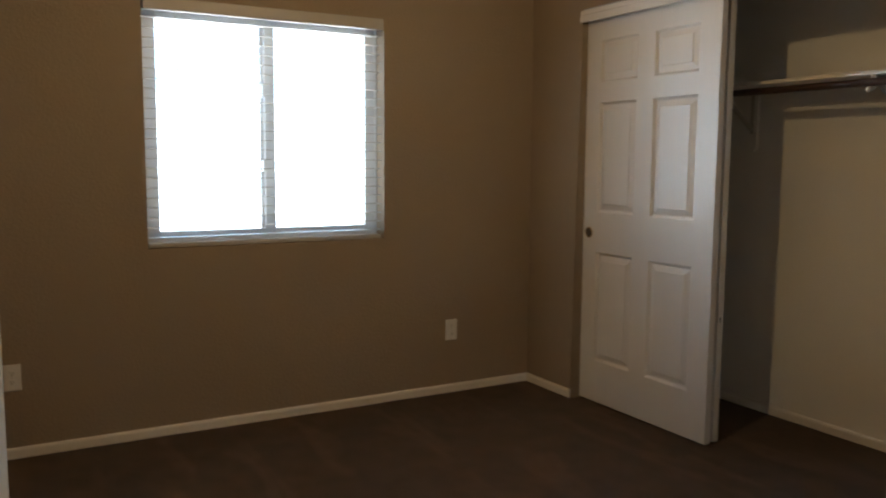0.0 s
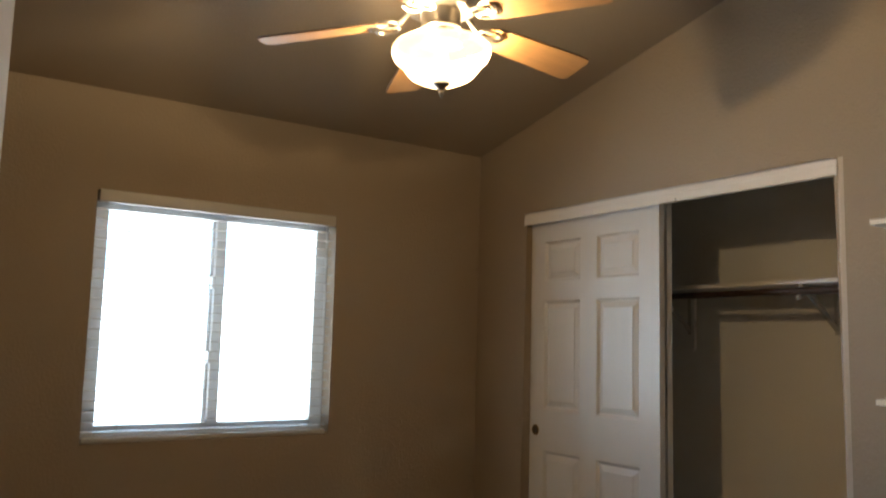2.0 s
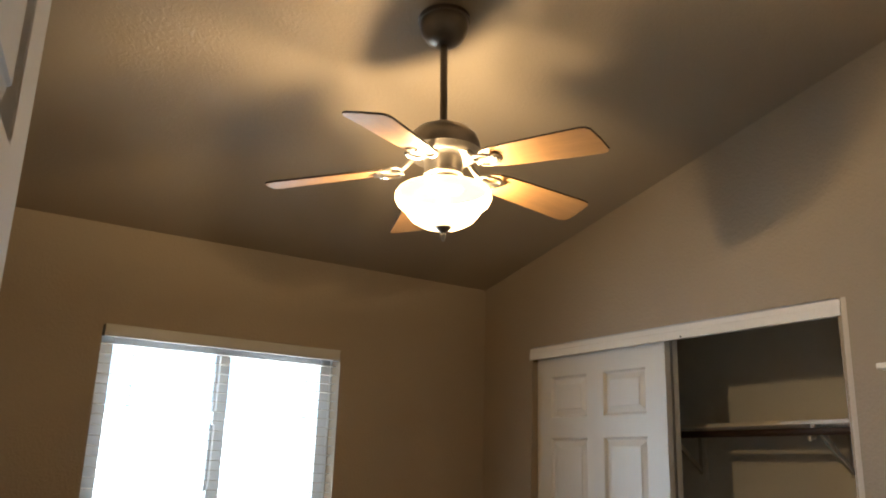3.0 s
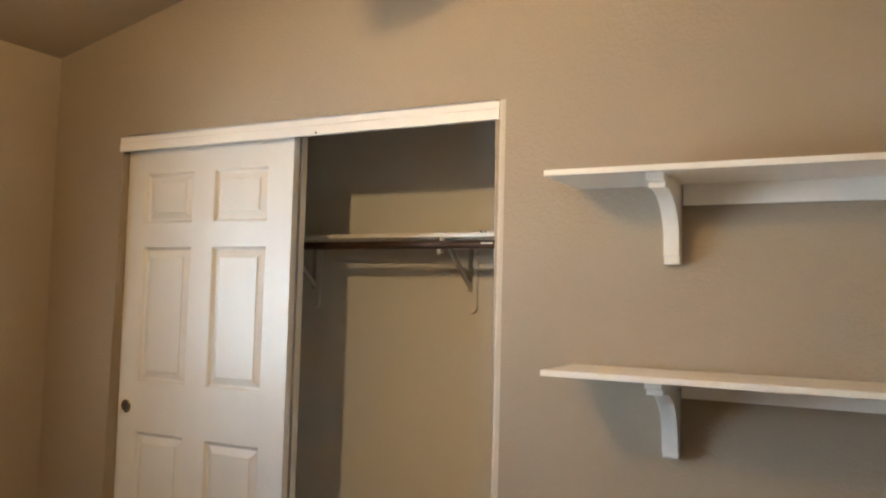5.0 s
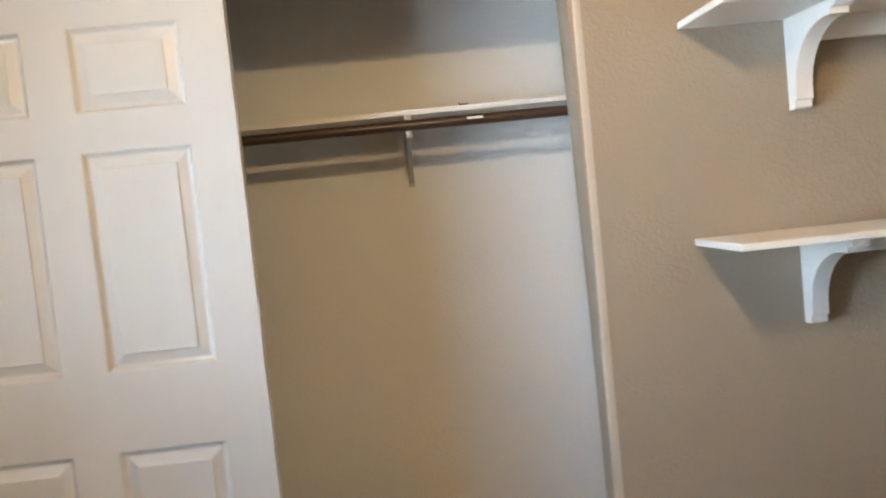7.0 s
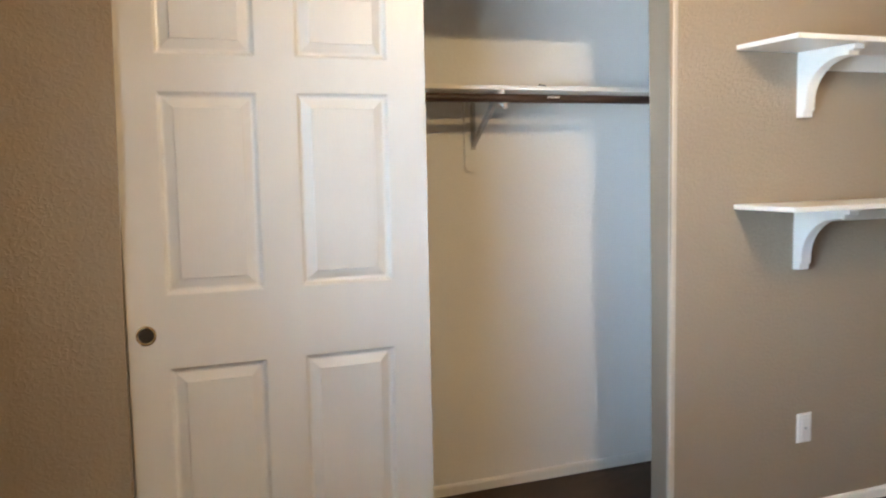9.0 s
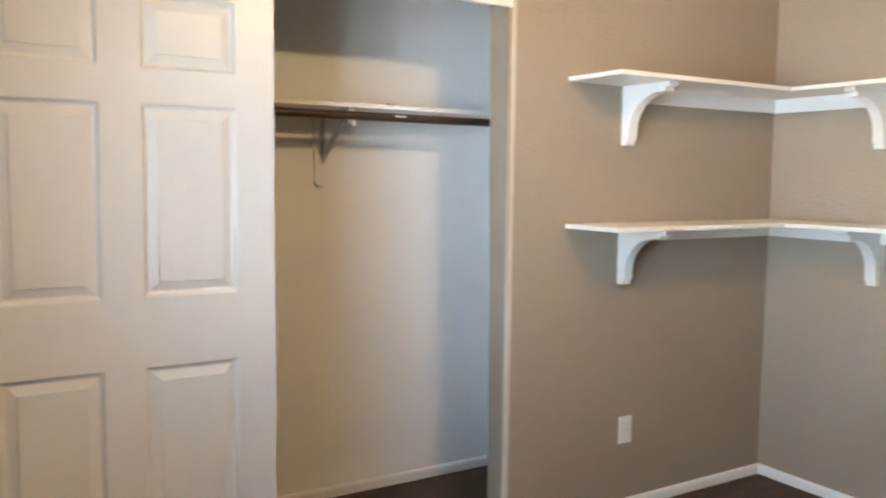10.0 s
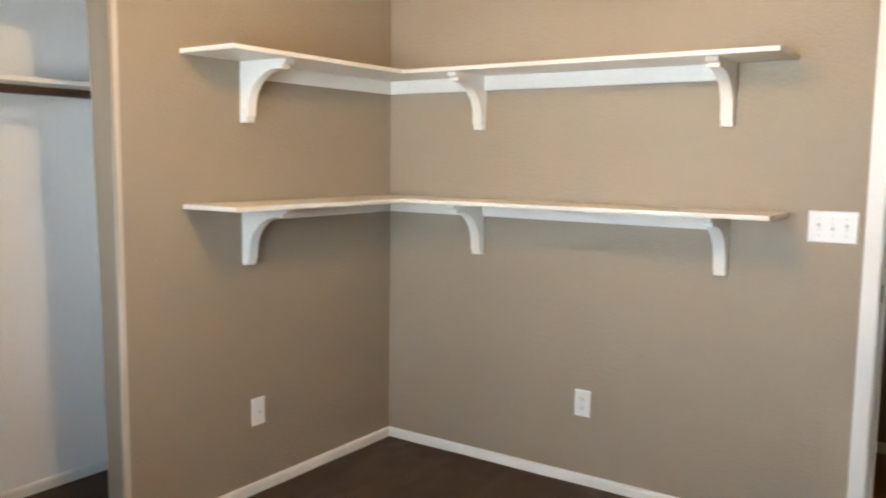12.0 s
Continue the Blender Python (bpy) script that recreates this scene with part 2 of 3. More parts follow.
# ---- the room's shell ----
WEST, NORTH = -3.13, 3.735            # the room runs from x = WEST to 0 and from y = 0 to NORTH
LOW, SLOPE = 2.487, 0.217             # ceiling height at the window wall, and its rise towards the door
OPEN_S, OPEN_N, OPEN_TOP = 1.507, 3.308, 2.112  # closet opening
BACK, CL_S, CL_N = 0.735, 0.95, 3.56  # closet's back and side walls
WIN = (-2.130, -0.938, 0.892, 2.018)   # window opening: x, x, z, z
STILE = (-1.562, -1.546, -1.494)       # the two sashes' meeting stiles
DOOR_W, DOOR_E, DOOR_TOP = -2.938, -2.175, 2.05
T = 0.12


def ceil_z(y):
    return LOW + SLOPE * (NORTH - y)


def setting(name, bm, material, label, smooth=False):
    return tagged(part(name, bm, material, None, label, smooth), category=name.split("_")[0], kind="structure")


def wall_round(bm, keep, radius=0.018):
    """Rounds the drywall corners whose both ends pass the test."""
    es = [e for e in bm.edges if all(keep(v.co) for v in e.verts)]
    bmesh.ops.bevel(bm, geom=es, offset=radius, segments=5, profile=0.5, affect="EDGES")


# closet wall, with rounded corners round the opening
bm = bmesh.new()
extrude(bm, [(0, 0, -0.02), (0, OPEN_S, -0.02), (0, OPEN_S, OPEN_TOP), (0, OPEN_N, OPEN_TOP), (0, OPEN_N, -0.02), (0, NORTH, -0.02),
             (0, NORTH, ceil_z(NORTH) + 0.04), (0, 0, ceil_z(0) + 0.04)], (T, 0, 0))
wall_round(bm, lambda c: OPEN_S - 1e-4 < c.y < OPEN_N + 1e-4 and c.z < OPEN_TOP + 1e-4)
setting("wall_east", bm, WALL, "tan orange-peel drywall with a rounded closet opening", True)

# added strip over the jamb's rounded corner; its pale colour stands for the highlight
bm = bmesh.new()
extrude(bm, [(0.0005, OPEN_S - 0.022, 0.0), (-0.0025, OPEN_S - 0.012, 0.0)]
        + [(0.004 - 0.0065 * math.cos(a), OPEN_S - 0.004 + 0.0065 * math.sin(a), 0.0) for a in np.linspace(0, math.pi / 2, 7)]
        + [(0.012, OPEN_S + 0.0025, 0.0), (0.020, OPEN_S - 0.0005, 0.0), (0.010, OPEN_S - 0.010, 0.0)], (0, 0, OPEN_TOP - 0.02))
setting("trim_corner_bead", bm, CORNER_GLINT, "added strip on the rounded closet jamb, painted pale as its window highlight", True)

# window wall, in four pieces round the opening
bm = bmesh.new()
X0, X1, TOPN = WEST - T, BACK + 0.1, LOW + 0.04
for x0, x1, z0, z1 in ((X0, WIN[0], -0.02, TOPN), (WIN[1], X1, -0.02, TOPN), (WIN[0], WIN[1], -0.02, WIN[2]), (WIN[0], WIN[1], WIN[3], TOPN)):
    box(bm, x0, NORTH, z0, x1, NORTH + 0.16, z1)
bmesh.ops.remove_doubles(bm, verts=bm.verts, dist=1e-5)
setting("wall_north", bm, WALL, "tan orange-peel drywall round the bedroom window")

# shelf wall with the doorway
bm = bmesh.new()
J = 0.018
extrude(bm, [(X0, 0, -0.02), (DOOR_W - J, 0, -0.02), (DOOR_W - J, 0, DOOR_TOP + J), (DOOR_E + J, 0, DOOR_TOP + J), (DOOR_E + J, 0, -0.02), (X1, 0, -0.02),
             (X1, 0, ceil_z(0) + 0.04), (X0, 0, ceil_z(0) + 0.04)], (0, -T, 0))
setting("wall_south", bm, WALL, "tan orange-peel drywall behind the corner shelves")

bm = bmesh.new()
extrude(bm, [(WEST, 0, -0.02), (WEST, NORTH, -0.02), (WEST, NORTH, ceil_z(NORTH) + 0.04), (WEST, 0, ceil_z(0) + 0.04)], (-T, 0, 0))
setting("wall_west", bm, WALL, "plain tan orange-peel drywall")

bm = bmesh.new()
extrude(bm, [(WEST - T, -T, ceil_z(-T)), (WEST - T, NORTH + 0.16, ceil_z(NORTH + 0.16)), (WEST - T, NORTH + 0.16, ceil_z(NORTH + 0.16) + 0.2), (WEST - T, -T, ceil_z(-T) + 0.2)], (X1 - WEST + T, 0, 0))
setting("ceiling", bm, CEIL, "sloped tan ceiling rising away from the window")

# floor: gently uneven carpet, one sheet through room and closet
bm = bmesh.new()
NX, NY = 96, 92
grid = [[bm.verts.new((x, y, 0.0022 * noise.noise((x * 3, y * 3, 0)) + 0.007)) for x in np.linspace(WEST - 0.05, BACK + 0.05, NX)] for y in np.linspace(-0.06, NORTH + 0.05, NY)]
for a, b in zip(grid, grid[1:]):
    for i in range(NX - 1):
        bm.faces.new((a[i], a[i + 1], b[i + 1], b[i]))
setting("floor", bm, CARPET, "dark brown short-pile carpet with vacuum strokes", True)
setting("subfloor", boxed(WEST - T, -T, -0.15, X1, NORTH + 0.16, -0.02), STUCCO, "plain slab under the carpet")

# closet inside
setting("wall_closet_back", boxed(BACK, CL_S - 0.1, -0.02, BACK + 0.1, CL_N + 0.1, 2.46), CLOSET, "pale closet back wall behind the hanging rod")
setting("wall_closet_south", boxed(T, CL_S - 0.1, -0.02, BACK, CL_S, 2.46), CLOSET, "pale closet side wall")
setting("wall_closet_north", boxed(T, CL_N, -0.02, BACK, CL_N + 0.1, 2.46), CLOSET, "pale closet side wall behind the doors")
bm = boxed(T, CL_S, 2.44, BACK, CL_N, 2.485)
setting("ceiling_closet", bm, CLOSET, "flat pale closet ceiling")

# hallway beyond the doorway
HS, HW, HE = -1.25, -3.6, -1.3
setting("wall_hall_south", boxed(HW - 0.1, HS - 0.1, -0.02, HE + 0.1, HS, 2.5), WALL, "tan hallway wall")
setting("wall_hall_west", boxed(HW - 0.1, HS, -0.02, HW, -T, 2.5), WALL, "tan hallway end wall")
setting("wall_hall_east", boxed(HE, HS, -0.02, HE + 0.1, -T, 2.5), WALL, "tan hallway end wall")
setting("wall_hall_north", boxed(HW - 0.1, -T, -0.02, X0, -T + 0.1, 2.5), WALL, "tan hallway wall by the bedroom")
setting("ceiling_hall", boxed(HW - 0.1, HS - 0.1, 2.44, HE + 0.1, -T, 2.54), CEIL, "flat tan hallway ceiling")

# ground outside
bm = bmesh.new()
R = 4000
bm.faces.new([bm.verts.new(p) for p in ((-R, -R, -0.16), (R, -R, -0.16), (R, R, -0.16), (-R, R, -0.16))])
setting("ground", bm, SOIL, "pale dry ground outside the house")


# ---- trim ----
def base_run(a, b, into, h=0.053, t=0.013):
    """A baseboard from a to b along a wall, with an eased top edge; into: the way into the room."""
    a, b, n = Vector((*a, 0)), Vector((*b, 0)), Vector((*into, 0))
    prof = [(0, -0.005), (t, -0.005), (t, h - 0.012), (t - 0.003, h - 0.004), (t - 0.007, h), (0, h)]
    bm = bmesh.new()
    extrude(bm, [a + n * d + Vector((0, 0, z)) for d, z in prof], b - a)
    return tagged(part("baseboard", bm, WHITE, None, "low white painted baseboard along the carpet"), category="baseboard", kind="structure")


C = 0.057
base_run((WEST, NORTH), (-0.001, NORTH), (0, -1))
base_run((0, 0.013), (0, OPEN_S - 0.014), (-1, 0))
base_run((0, OPEN_N + 0.014), (0, NORTH - 0.013), (-1, 0))
base_run((DOOR_E + C, 0), (-0.0, 0), (0, 1))
base_run((WEST, 0.013), (WEST, NORTH - 0.013), (1, 0))
base_run((BACK, CL_S), (BACK, CL_N), (-1, 0))
base_run((T + 0.002, CL_S), (BACK - 0.013, CL_S), (0, 1))
base_run((HW, HS), (HE, HS), (0, 1))


def casing_side(x0, x1, y0, y1):
    bm = bmesh.new()
    box(bm, x0, y0, -0.002, x1, y1, DOOR_TOP + 0.002, 0.004)
    return bm


frame_1 = thing("door_frame", "white painted door casing and jamb of the bedroom doorway", "door frame", kind="structure")
for x0, x1 in ((DOOR_E - 0.0, DOOR_E + J), (DOOR_W - J, DOOR_W)):
    part("jamb", boxed(x0, -T - 0.002, -0.002, x1, 0.002, DOOR_TOP + J, 0.002), WHITE, frame_1)
part("head_jamb", boxed(DOOR_W, -T - 0.002, DOOR_TOP, DOOR_E, 0.002, DOOR_TOP + J), WHITE, frame_1)
part("door_stop", boxed(DOOR_E - 0.011, -0.085, 0, DOOR_E + 0.001, -0.05, DOOR_TOP, 0.002), WHITE, frame_1)
part("door_stop", boxed(DOOR_W - 0.001, -0.085, 0, DOOR_W + 0.011, -0.05, DOOR_TOP, 0.002), WHITE, frame_1)
for y0, y1 in ((0.002, 0.017), (-T - 0.017, -T - 0.002)):
    part("casing", casing_side(DOOR_E + 0.005, DOOR_E + 0.005 + C, y0, y1), WHITE, frame_1)
    part("casing", casing_side(DOOR_W - 0.005 - C, DOOR_W - 0.005, y0, y1), WHITE, frame_1)
    part("head_casing", boxed(DOOR_W - 0.005 - C, y0, DOOR_TOP + 0.004, DOOR_E + 0.005 + C, y1, DOOR_TOP + 0.004 + C, 0.004), WHITE, frame_1)
part("strike_plate", boxed(DOOR_E - 0.0025, -0.04, 0.93, DOOR_E + 0.001, -0.008, 0.99, 0.001), BRONZE, frame_1, "dark metal strike plate")


# ---- panelled doors ----
def panel_loop(x0, x1, z0, z1, inset, y):
    return [(x0 + inset, y, z0 + inset), (x1 - inset, y, z0 + inset), (x1 - inset, y, z1 - inset), (x0 + inset, y, z1 - inset)]


def bridge(bm, loops):
    rows = [[bm.verts.new(p) for p in l] for l in loops]
    for a, b in zip(rows, rows[1:]):
        for i in range(4):
            bm.faces.new((a[i], a[(i + 1) % 4], b[(i + 1) % 4], b[i]))
    return rows


def door_leaf(holder, w, h, th, cols, rows, paint, both=False):
    """A moulded six-panel leaf in x from 0 to w, its face at y = 0 looking to -y: slab with moulded sinkings, and raised panels in them."""
    bm = bmesh.new()
    xs = sorted({0, w, *(v for c in cols for v in c)})
    zs = sorted({0, h, *(v for r in rows for v in r)})
    spots = [(c, r) for c in cols for r in rows]
    dip = 0.016
    for side in ((0, 1), (th, -1)):
        y, s = side
        panelled = s == 1 or both
        for x0, x1 in zip(xs, xs[1:]):
            for z0, z1 in zip(zs, zs[1:]):
                if panelled and ((x0, x1), (z0, z1)) in spots:
                    bridge(bm, [panel_loop(x0, x1, z0, z1, i, y + s * d) for i, d in ((0, 0), (0.003, 0.002), (0.007, 0.009), (0.010, 0.014), (0.016, dip))])
                else:
                    bm.faces.new([bm.verts.new(p) for p in ((x0, y, z0), (x1, y, z0), (x1, y, z1), (x0, y, z1))])
    for p, q in (((0, 0), (w, 0)), ((w, 0), (w, h)), ((w, h), (0, h)), ((0, h), (0, 0))):
        bm.faces.new([bm.verts.new(v) for v in ((p[0], 0, p[1]), (q[0], 0, q[1]), (q[0], th, q[1]), (p[0], th, p[1]))])
    bmesh.ops.remove_doubles(bm, verts=bm.verts, dist=1e-5)
    slab = part("slab", bm, paint, holder)
    for s, y in ((1, 0.0), (-1, th)) if both else ((1, 0.0),):
        for (x0, x1), (z0, z1) in spots:
            bm = bmesh.new()
            last = bridge(bm, [panel_loop(x0, x1, z0, z1, i, y + s * d) for i, d in ((0.0152, dip + 0.002), (0.016, dip), (0.019, dip - 0.0005), (0.043, 0.0055), (0.045, 0.0015))])[-1]
            bm.faces.new(last)
            part("panel", bm, paint, holder)
    return slab


COLS = ((0.108, 0.384), (0.499, 0.782))
ROWS = ((0.222, 0.809), (1.020, 1.594), (1.695, 1.912))
for x, y, label in ((0.047, 3.303, "white moulded six-panel sliding closet door with brass pull"), (0.108, 3.300, "white moulded six-panel sliding closet door behind its twin")):
    d = thing("closet_door", label, "door", pose(x, y, 0.018, 0, 0, -90), "sliding closet doors")
    door_leaf(d, 0.903 if x < 0.1 else 0.891, 2.032, 0.035, COLS, ROWS, DOORWHITE)
    if x < 0.1:
        bm = bmesh.new()
        lathe(bm, [(0.0205, 0.0005), (0.0215, -0.003), (0.0245, -0.0042), (0.0278, -0.003), (0.0285, 0.0005)], steps=32)
        bmesh.ops.transform(bm, matrix=Matrix.Translation((0.049, 0.0, 0.910)) @ Matrix.Rotation(radians(-90), 4, "X"), verts=bm.verts)
        pull = part("finger_pull", bm, BRASS, d, "round polished brass finger pull", True)
        bm = lathe(bmesh.new(), [(0.0212, -0.0034), (0.0205, -0.0012), (0.0, -0.0008)], steps=32)
        bmesh.ops.transform(bm, matrix=Matrix.Translation((0.049, 0.0, 0.910)) @ Matrix.Rotation(radians(-90), 4, "X"), verts=bm.verts)
        part("cup", bm, BRONZE, pull, "dark metal cup inside the ring", True)
    else:
        part("guide_wear", boxed(0.8905, 0.014, 0.56, 0.8925, 0.020, 0.585), SLOT, d, "small dark knock on the edge")

track = thing("closet_door_track", "white painted fascia board over the sliding closet doors", "door track")
bm = bmesh.new()
extrude(bm, [(-0.006, OPEN_S + 0.002, 2.026), (-0.006, OPEN_S + 0.002, 2.060), (-0.003, OPEN_S + 0.002, 2.064), (-0.003, OPEN_S + 0.002, 2.087), (0.012, OPEN_S + 0.002, 2.087), (0.012, OPEN_S + 0.002, 2.026)], (0, OPEN_N - OPEN_S - 0.002, 0))
part("fascia", bm, WHITE, track)
part("rail", boxed(0.014, OPEN_S + 0.003, 2.062, 0.115, OPEN_N - 0.003, 2.099), STEEL, track, "steel double rail")
part("nail_head", boxed(-0.0075, 2.255, 2.029, -0.005, 2.262, 2.037), SLOT, track)

# ---- closet shelf, rod and brackets ----
shelf = thing("closet_shelf", "thin white closet shelf above the hanging rod", "shelf")
part("board", boxed(0.437, CL_S + 0.002, 1.671, BACK - 0.001, CL_N - 0.002, 1.688, 0.002), SHELFWHITE, shelf)
rod = thing("closet_rod", "dark stained closet hanging rod", "closet rod")
bm = bmesh.new()
tube(bm, [(0.437, CL_S + 0.004, 1.640), (0.437, CL_N - 0.004, 1.640)], 0.0165, 20)
part("bar", bm, ROD, rod, "", True)
part("sticker", boxed(0.4195, 1.715, 1.641, 0.4225, 1.765, 1.648), PLASTIC, rod, "small white sticker")
for y in (CL_S + 0.001, CL_N - 0.013):
    part("socket", boxed(0.410, y, 1.60, 0.464, y + 0.012, 1.668, 0.003), BRACKET, rod)


def shelf_bracket(y):
    b = thing("shelf_bracket", "grey steel shelf and rod bracket on the closet back wall", "bracket", pose(BACK, y, 1.671), "closet brackets")
    bm = bmesh.new()
    low = [(0.003 + sgn * 0.005 + 0.028 * math.cos(a), -0.281 + 0.028 * math.sin(a)) for sgn, a0 in ((1, 0), (-1, -90)) for a in np.radians(np.linspace(a0, a0 - 90, 6))]
    extrude(bm, [(-0.0005, 0.003 - 0.033, -0.002), (-0.0005, 0.003 + 0.033, -0.002)] + [(-0.0005, y, z) for y, z in low], (-0.016, 0, 0))
    part("wall_plate", bm, CLOSET, b, "wall-coloured block with rounded lower corners")
    part("arm", boxed(-0.285, -0.008, -0.012, -0.005, 0.008, -0.001, 0.002), BRACKET, b)
    bm = bmesh.new()
    extrude(bm, [(-0.017, -0.007, -0.186), (-0.017, -0.007, -0.208), (-0.262, -0.007, -0.030), (-0.262, -0.007, -0.012), (-0.240, -0.007, -0.012)], (0, 0.014, 0))
    part("wall_leg", boxed(-0.0215, -0.010, -0.216, -0.0165, 0.010, -0.003, 0.001), BRACKET, b)
    part("brace", bm, BRACKET, b)
    bm = bmesh.new()
    tube(bm, [(-0.298 + 0.026 * math.cos(a), 0, -0.031 + 0.026 * math.sin(a)) for a in np.linspace(radians(90), radians(-126), 16)], 0.006, 8)
    part("hook", bm, BRACKET, b, "", True)
    part("arm_cap", boxed(-0.296, -0.012, -0.014, -0.279, 0.012, -0.001, 0.003), PLASTIC, b, "white end cap")
    bm = lathe(bmesh.new(), [(0, -0.011), (0.008, -0.009), (0.0115, 0), (0.008, 0.009), (0, 0.011)], (-0.320, 0, -0.061), 16)
    part("hook_cap", bm, PLASTIC, b, "white rounded end cap", True)
    return b


screw = thing("loose_screw", "small dark screw lying on the closet shelf edge", "screw", pose(0.452, 1.765, 1.688))
part("shank", tube(bmesh.new(), [(0, -0.010, 0.0032), (0, 0.014, 0.0026)], 0.0022, 8), BRONZE, screw)
part("head", tube(bmesh.new(), [(0, 0.014, 0.0045), (0, 0.018, 0.0045)], 0.0045, 10), BRONZE, screw)
b0 = shelf_bracket(1.948)
copy_thing(b0, pose(BACK, 2.78, 1.671))


# ---- window and blind ----
win = thing("window_1", "white vinyl two-pane sliding window, blown out by daylight", "window", kind="structure")
x0, x1, z0, z1 = WIN
Y0, Y1 = NORTH + 0.100, NORTH + 0.150
GX0, GX1, GZ0, GZ1 = -2.055, -1.003, 0.962, 1.945
for n, a in (("frame_jamb", (x0, z0, GX0, z1)), ("frame_jamb", (GX1, z0, x1, z1)), ("frame_sill", (GX0, z0, GX1, GZ0)), ("frame_head", (GX0, GZ1, GX1, z1))):
    part(n, boxed(a[0], Y0, a[1], a[2], Y1, a[3], 0.003), VINYL, win)
# raised lip round the frame's inner edge, which catches the sky
for a in ((x0 + 0.002, z0 + 0.014, x0 + 0.010, z1), (x1 - 0.010, z0 + 0.014, x1 - 0.002, z1), (x0 + 0.002, z0 + 0.001, x1 - 0.002, z0 + 0.014)):
    part("frame_lip", boxed(a[0], Y0 - 0.012, a[1], a[2], Y0 + 0.001, a[3], 0.002), VINYL, win)
part("meeting_stile", boxed(STILE[1], Y0 - 0.010, GZ0, STILE[2], Y0 + 0.036, GZ1, 0.003), VINYL, win)
part("sash_stile", boxed(STILE[0], Y0 + 0.014, GZ0, STILE[1], Y0 + 0.044, GZ1, 0.003), VINYL, win)
for a, b, y in ((GX0, STILE[0], Y0 + 0.024), (STILE[2], GX1, Y0 + 0.034)):
    g = part("pane", boxed(a, y, GZ0, b, y + 0.004, GZ1), GLASS, win, "clear glass pane")
    g.visible_shadow = False
for z in (1.607, 1.244):
    part("latch", boxed(STILE[1] - 0.013, Y0 - 0.016, z, STILE[1] + 0.004, Y0 + 0.012, z + 0.062, 0.004), VINYL, win, "small sash latch")

blind = thing("window_blind", "lowered white horizontal-slat blind with the slats open", "blind", pose((x0 + x1) / 2, NORTH + 0.040, 0))
BX = (x1 - x0) / 2 - 0.008
part("valance", boxed(-BX, -0.052, 1.968, BX, -0.042, 2.024, 0.003), BLIND, blind, "white valance board")
for s_ in (-1, 1):
    part("valance_return", boxed(s_ * (BX - 0.004) - 0.004, -0.042, 1.968, s_ * (BX - 0.004) + 0.004, -0.010, 2.017, 0.002), BLIND, blind)
part("headrail", boxed(-BX, -0.020, 1.975, BX, 0.020, 2.016, 0.002), BLIND, blind)
part("bottom_rail", boxed(-BX, -0.0195, 0.894, BX, 0.0195, 0.914, 0.004), BLIND, blind)
bm = bmesh.new()
prof = [(-0.019, -0.0016), (-0.009, 0.0006), (0, 0.0014), (0.009, 0.0006), (0.019, -0.0016), (0.019, 0.0000), (0.009, 0.0022), (0, 0.0030), (-0.009, 0.0022), (-0.019, 0.0000)]
extrude(bm, [(-BX, y, z) for y, z in prof], (2 * BX, 0, 0))
slat = part("slat", bm, BLIND, blind)
slat.location.z = 0.940
for i in range(1, 23):
    s = new("slat", slat.data)
    s.parent = blind
    s.location.z = 0.940 + 0.0455 * i
    s.rotation_euler.x = radians(random.uniform(-1.2, 1.2))
for x in (-0.44, 0.44):
    for y in (-0.0192, 0.0188):
        bm = tube(bmesh.new(), [(x, y, 0.91), (x, y, 1.978)], 0.0012, 6)
        part("ladder_cord", bm, BLIND, blind)


# ---- corner shelves ----
def corbel(holder, m):
    """A scrolled wooden bracket against a wall at x = 0, reaching out to -x under the shelf."""
    prof = [(0.0, 0.0), (0.252, 0.0), (0.252, -0.016), (0.244, -0.020), (0.230, -0.020), (0.230, -0.036), (0.222, -0.036), (0.208, -0.036)]
    prof += [(0.208 - 0.165 * math.sin(a), -0.182 + 0.147 * math.cos(a)) for a in np.linspace(0.08, math.pi / 2 - 1e-6, 18)]
    prof += [(0.043, -0.2115), (0.041, -0.213), (0.033, -0.213), (0.033, -0.231), (0.029, -0.236), (0.0, -0.236)]
    bm = bmesh.new()
    vs = extrude(bm, [(-d, -0.0225, z) for d, z in prof], (0, 0.045, 0))
    bmesh.ops.transform(bm, matrix=m, verts=vs)
    return part("bracket", bm, SHELFWHITE, holder, "", True)


def corner_shelf(top, end_x, label):
    s = thing("corner_shelf", label, "shelf", group="corner wall shelves")
    th = 0.018
    part("board", boxed(-0.294, 0.2895, top - th, -0.001, 1.238, top, 0.0025), SHELFWHITE, s)
    part("board", boxed(end_x, 0.001, top - th, -0.001, 0.289, top, 0.0025), SHELFWHITE, s)
    part("cleat", boxed(-0.018, 0.019, top - th - 0.062, -0.0005, 0.905, top - th, 0.002), SHELFWHITE, s)
    part("cleat", boxed(-1.60, 0.0005, top - th - 0.062, -0.0005, 0.018, top - th, 0.002), SHELFWHITE, s)
    corbel(s, Matrix.Translation((-0.0005, 0.932, top - th)))
    for x in (-0.527, -1.627):
        corbel(s, Matrix.Translation((x, 0.0005, top - th)) @ Matrix.Rotation(radians(-90), 4, "Z"))
    return s


corner_shelf(1.797, -1.862, "upper white painted L-shaped corner shelf on scrolled brackets")
corner_shelf(1.232, -1.858, "lower white painted L-shaped corner shelf on scrolled brackets")


